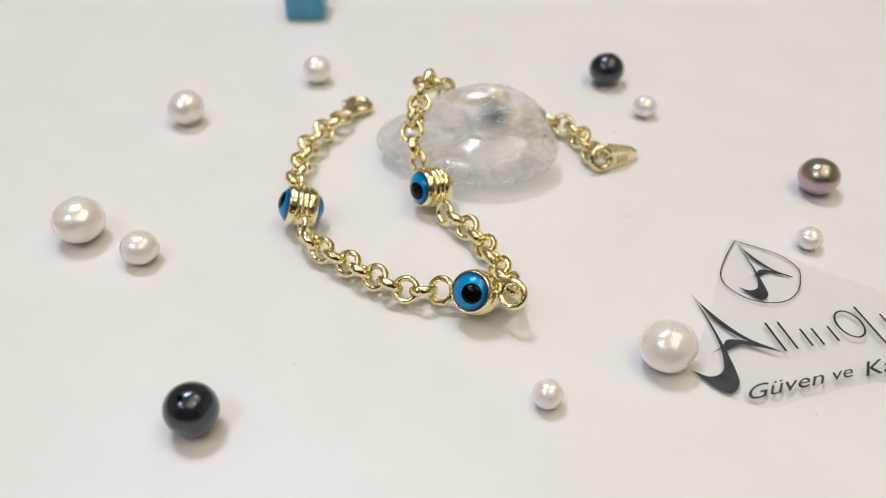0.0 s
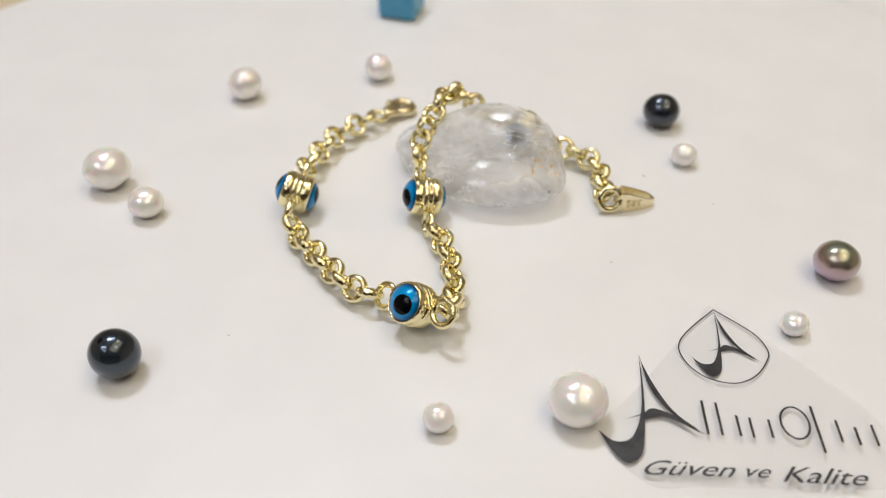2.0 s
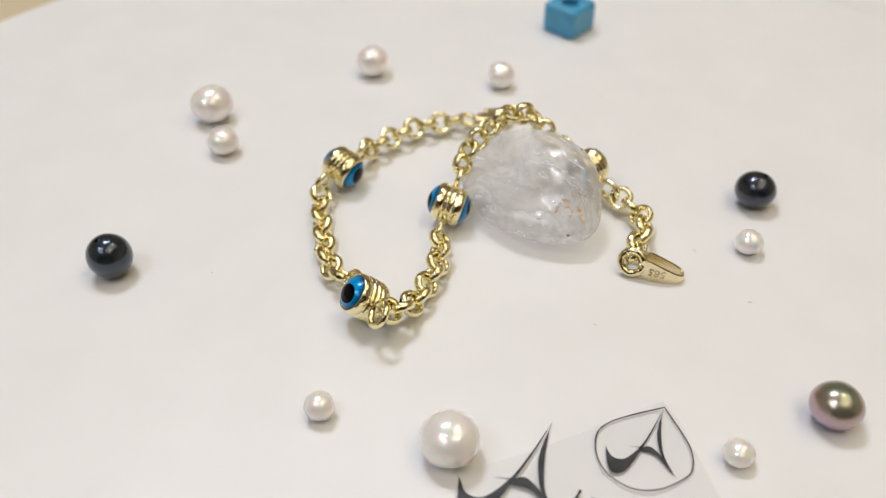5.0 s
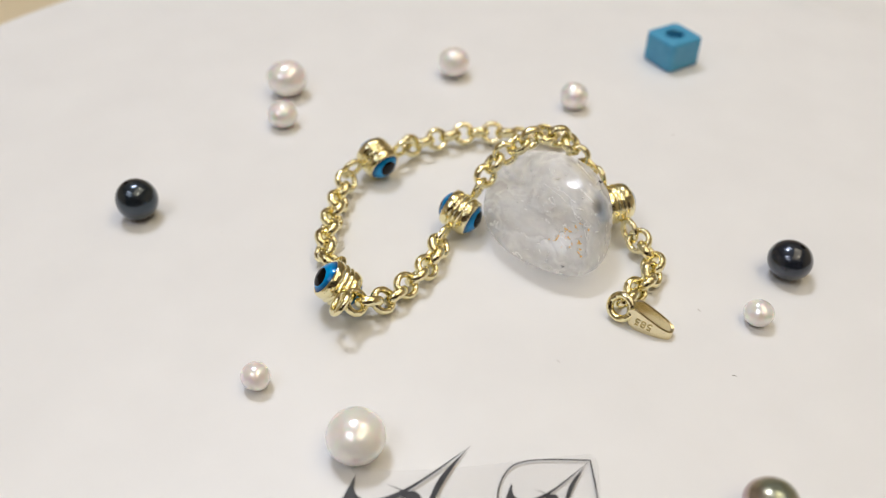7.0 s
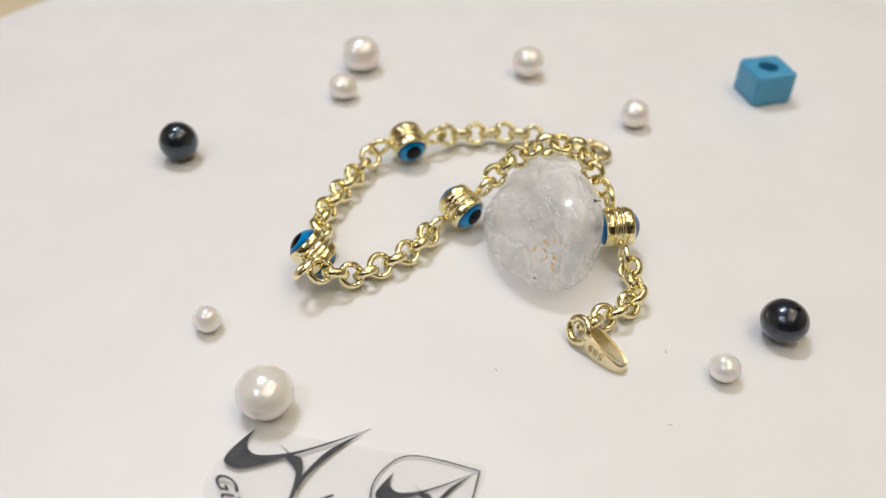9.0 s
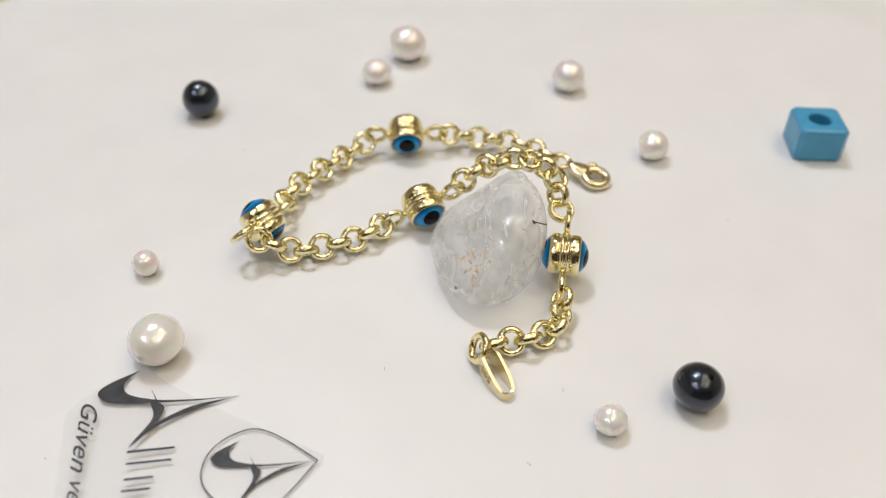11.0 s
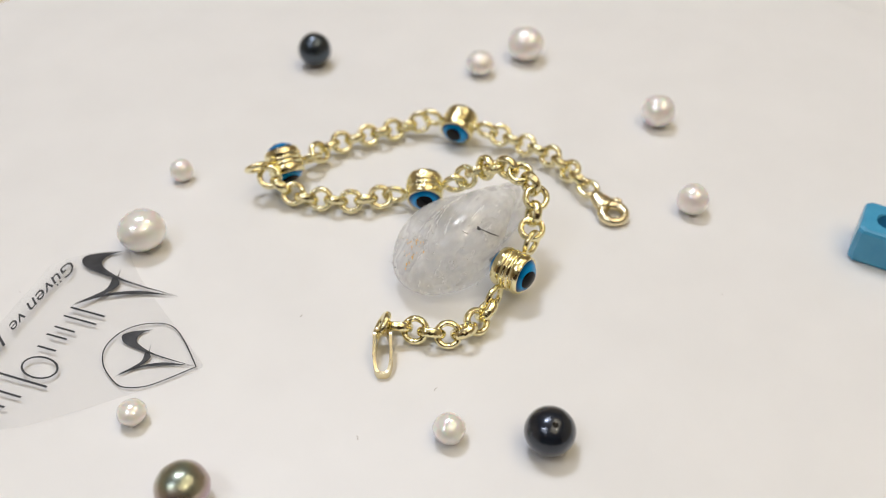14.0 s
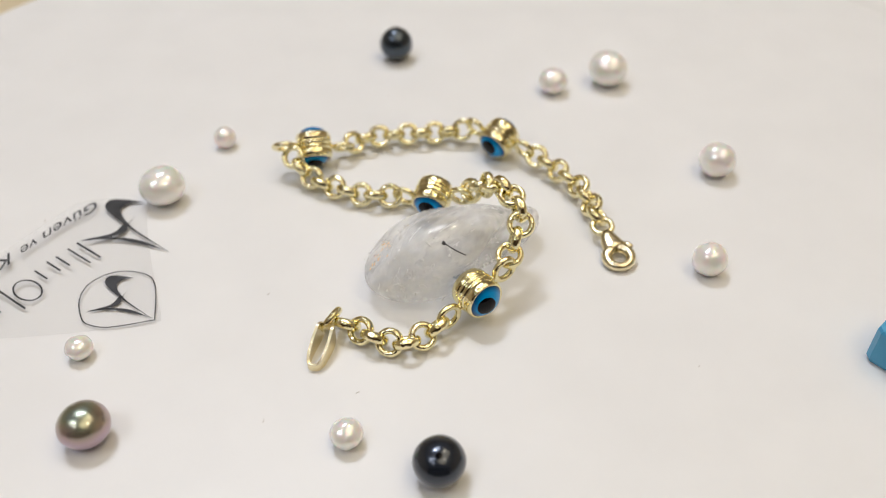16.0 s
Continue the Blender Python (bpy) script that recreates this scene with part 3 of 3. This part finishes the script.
def text_mesh(body, size, depth, shear=0.0, width=None, bold=0.0):
    data = bpy.data.curves.new("text", "FONT")
    data.body, data.size, data.extrude, data.shear = body, size, depth, shear
    data.resolution_u = 4
    data.offset = bold * size
    ob = new("text", data)
    bpy.context.view_layer.update()
    me = bpy.data.meshes.new_from_object(ob.evaluated_get(bpy.context.evaluated_depsgraph_get()))
    bpy.data.objects.remove(ob)
    me.materials.clear()
    if width:
        xs = [v.co.x for v in me.vertices]
        k = width / (max(xs) - min(xs))
        for v in me.vertices:
            v.co.x = (v.co.x - min(xs)) * k
    return me


STAMP = material("stamped_gold", (0.55, 0.45, 0.22), 0.4, 1.0)
tag()


# ---------------------------------------------------------------- the printed film
def film_height(u, v):
    return 0.45 + 0.8 * min(max((-v - 12) / 20, 0), 1.2) * min(max((u + 22) / 14, 0), 1)


def curve_points(points, steps=10):
    return [(p.x, p.y) for p in smooth_path([(x, y, 0) for x, y in points], steps)]


def flat_shape(bm, outline, lift, thick=0.05):
    """A filled outline laid on the film (all in film millimetres)."""
    lo = [bm.verts.new((x, y, 0)) for x, y in outline]
    edges = [bm.edges.new((lo[k], lo[(k + 1) % len(lo)])) for k in range(len(lo))]
    bmesh.ops.triangle_fill(bm, use_beauty=True, use_dissolve=False, edges=edges)


def drape(bm, lift, thick, cell=None):
    """Cuts the flat faces finely, lays them on the film and gives them thickness."""
    if cell:
        xs = [v.co.x for v in bm.verts]
        ys = [v.co.y for v in bm.verts]
        y = math.floor(min(ys)) + cell
        while y < max(ys):
            bmesh.ops.bisect_plane(bm, geom=bm.verts[:] + bm.edges[:] + bm.faces[:], plane_co=(0, y, 0), plane_no=(0, 1, 0))
            y += cell
    top = bmesh.ops.extrude_face_region(bm, geom=bm.faces[:])
    raised = {v for v in top["geom"] if isinstance(v, bmesh.types.BMVert)}
    for v in bm.verts:
        v.co = Vector((v.co.x, v.co.y, film_height(v.co.x, v.co.y) + lift + (thick if v in raised else 0))) * MM
    bmesh.ops.recalc_face_normals(bm, faces=bm.faces[:])
    return bm


def swash(bm, ox, oy, k):
    """The swash mark: a hooked stroke, a tapering leg and a leaf-shaped bar."""
    hook = curve_points([(0, 0), (0, -6.4), (-0.4, -12.8), (-1.0, -17.7), (-1.7, -20.3), (-3.2, -21.6), (-4.5, -21.3), (-5.9, -19.4), (-7.6, -15.8)]) + curve_points([(-7.6, -15.8), (-5.5, -17.7), (-3.3, -17.5), (-1.9, -15.4), (-0.8, -11.6), (-0.3, -6.5), (0, 0)])[1:-1]
    leg = curve_points([(0, 0), (0.6, -3.0), (2.3, -8.1), (4.5, -12.4), (8.2, -16.2)]) + curve_points([(8.2, -16.2), (4.4, -13.1), (2.2, -9.9), (0.8, -6.3), (0, 0)])[1:-1]
    leaf = curve_points([(-0.6, -12.5), (0.6, -11.4), (2.2, -11.7), (4.5, -13.0), (7.7, -16.0)]) + curve_points([(7.7, -16.1), (4.5, -13.9), (2.2, -12.9), (-0.5, -13.5)])[1:]
    tick = [(-3.4, -13.6), (-0.6, -12.4), (-0.7, -12.7)]
    for shape in (hook, leg, leaf, tick):
        flat_shape(bm, [(ox + k * x, oy + k * y) for x, y in shape], 0)


def stroke(bm, points, width, closed=False):
    n = len(points)
    rows = []
    for j, (x, y) in enumerate(points):
        p, q = points[(j - 1) % n if closed else max(j - 1, 0)], points[(j + 1) % n if closed else min(j + 1, n - 1)]
        t = Vector((q[0] - p[0], q[1] - p[1], 0)).normalized()
        rows.append([bm.verts.new((x - t.y * width / 2 * e, y + t.x * width / 2 * e, 0)) for e in (1, -1)])
    for j in range(n if closed else n - 1):
        a, b = rows[j], rows[(j + 1) % n]
        bm.faces.new((a[0], b[0], b[1], a[1]))


def film():
    outline = [(-21.5, -26.9), (-22.4, -26.2), (-16.4, -20.4), (-6.9, -7.7), (-1.2, 0.3), (0.1, 0.8), (1.6, 0.1), (8.2, -7.1), (14.1, -13.7), (19.0, -19.5), (21.3, -24.5), (20.9, -28.7), (18.8, -34.5), (16.7, -35.6), (5.0, -36.2), (-8.9, -36.7), (-13.5, -36.9), (-16.6, -35.0), (-19.7, -31.4), (-21.5, -26.9)]
    bm = bmesh.new()
    flat_shape(bm, curve_points(outline, 4)[:-1], 0)
    m = pose(57.3 * MM, -10.5 * MM, 0, 0, 0, 13.6)
    sheet = mesh_object("printed_film", drape(bm, -0.12, 0.12, 1.5), FILM, False)
    tagged(sheet, "clear plastic film printed with a black logo and slogan", "label")
    moving(sheet, m)
    bm = bmesh.new()
    swash(bm, -13.8, -11.1, 1.0)
    part("logo_mark", drape(bm, 0.01, 0.02, 1.5), INK, sheet, "large black swash mark", False)
    bm = bmesh.new()
    swash(bm, 0.1, -0.3, 0.69)
    part("emblem_mark", drape(bm, 0.01, 0.02, 1.5), INK, sheet, "small black swash mark", False)
    bm = bmesh.new()
    drop = curve_points([(0.1, 0.1), (-4.0, -4.1), (-6.5, -7.4), (-7.0, -10.2), (-5.5, -13.7), (-2.8, -15.9), (1.0, -16.5), (4.5, -14.6), (7.1, -10.8), (7.4, -8.6), (6.3, -5.8), (4.1, -3.4), (0.1, 0.1)], 8)[:-1]
    stroke(bm, drop, 0.21, True)
    part("emblem_outline", drape(bm, 0.01, 0.02), INK, sheet, "thin black drop-shaped outline", False)
    # the name as plain upright bars and one oval
    for x, y0, y1, wide in ((-5.2, -27.2, -20.5, 0.42), (-3.1, -27.2, -20.8, 0.38), (-0.4, -27.2, -23.2, 0.38), (1.5, -27.4, -23.5, 0.38), (4.3, -27.2, -23.7, 0.38), (11.3, -29.6, -20.6, 0.40), (14.4, -27.4, -23.2, 0.38), (16.9, -27.8, -24.4, 0.42), (19.5, -27.8, -23.8, 0.38)):
        bm = bmesh.new()
        stroke(bm, [(x, y0 + (y1 - y0) * k / 5) for k in range(6)], wide)
        part("bar", drape(bm, 0.01, 0.02), INK, sheet, "", False)
    bm = bmesh.new()
    stroke(bm, [(8.2 + 2.1 * math.cos(g) + 0.1 * math.sin(g), -24.1 + 3.1 * math.sin(g)) for g in [2 * math.pi * k / 40 for k in range(40)]], 0.34, True)
    part("oval", drape(bm, 0.01, 0.02), INK, sheet, "thin black oval", False)
    # the slogan
    for body, x, y, size, wide in (("Güven", -15.4, -34.8, 3.7, 13.0), ("ve", -1.0, -34.6, 3.3, 3.6), ("Kalite", 3.9, -35.1, 4.0, 12.2)):
        me = text_mesh(body, size, 0.0, 0.55, wide, 0.002)
        for v in me.vertices:
            px, py = v.co.x + x, v.co.y + y
            v.co = Vector((px, py, film_height(px, py) + 0.04)) * MM
        me.materials.append(INK)
        ob = new("slogan", me)
        ob.parent = sheet
        tagged(ob, "black slanting word")


film()


def dust():
    bm = bmesh.new()
    rnd = random.Random(11)
    for x, y, r in ((38.7, -2.7, 0.16), (55.2, 20.6, 0.2), (40.8, 26.0, 0.2), (-20, -40, 0.1), (-5, 60, 0.1), (60, -50, 0.1)):
        a = rnd.uniform(0, 6.28)
        pts = [Vector((x + r * 4 * (k - 2) / 4 * math.cos(a + 0.2 * k), y + r * 4 * (k - 2) / 4 * math.sin(a + 0.2 * k), 0.06)) * MM for k in range(5)]
        tube(bm, pts, 0.00005, sides=5)
    moving(tagged(mesh_object("dust", bm, DUST), "tiny grey dust fibres on the plate", "dust", kind="stuff"), pose(0, 0, 0))


dust()


def motions():
    for ob, m in THINGS:
        walk(ob, [(k / 2, pose(0, 0, 0, 0, 0, -SPIN * k / 2) @ m) for k in range(33)])


motions()
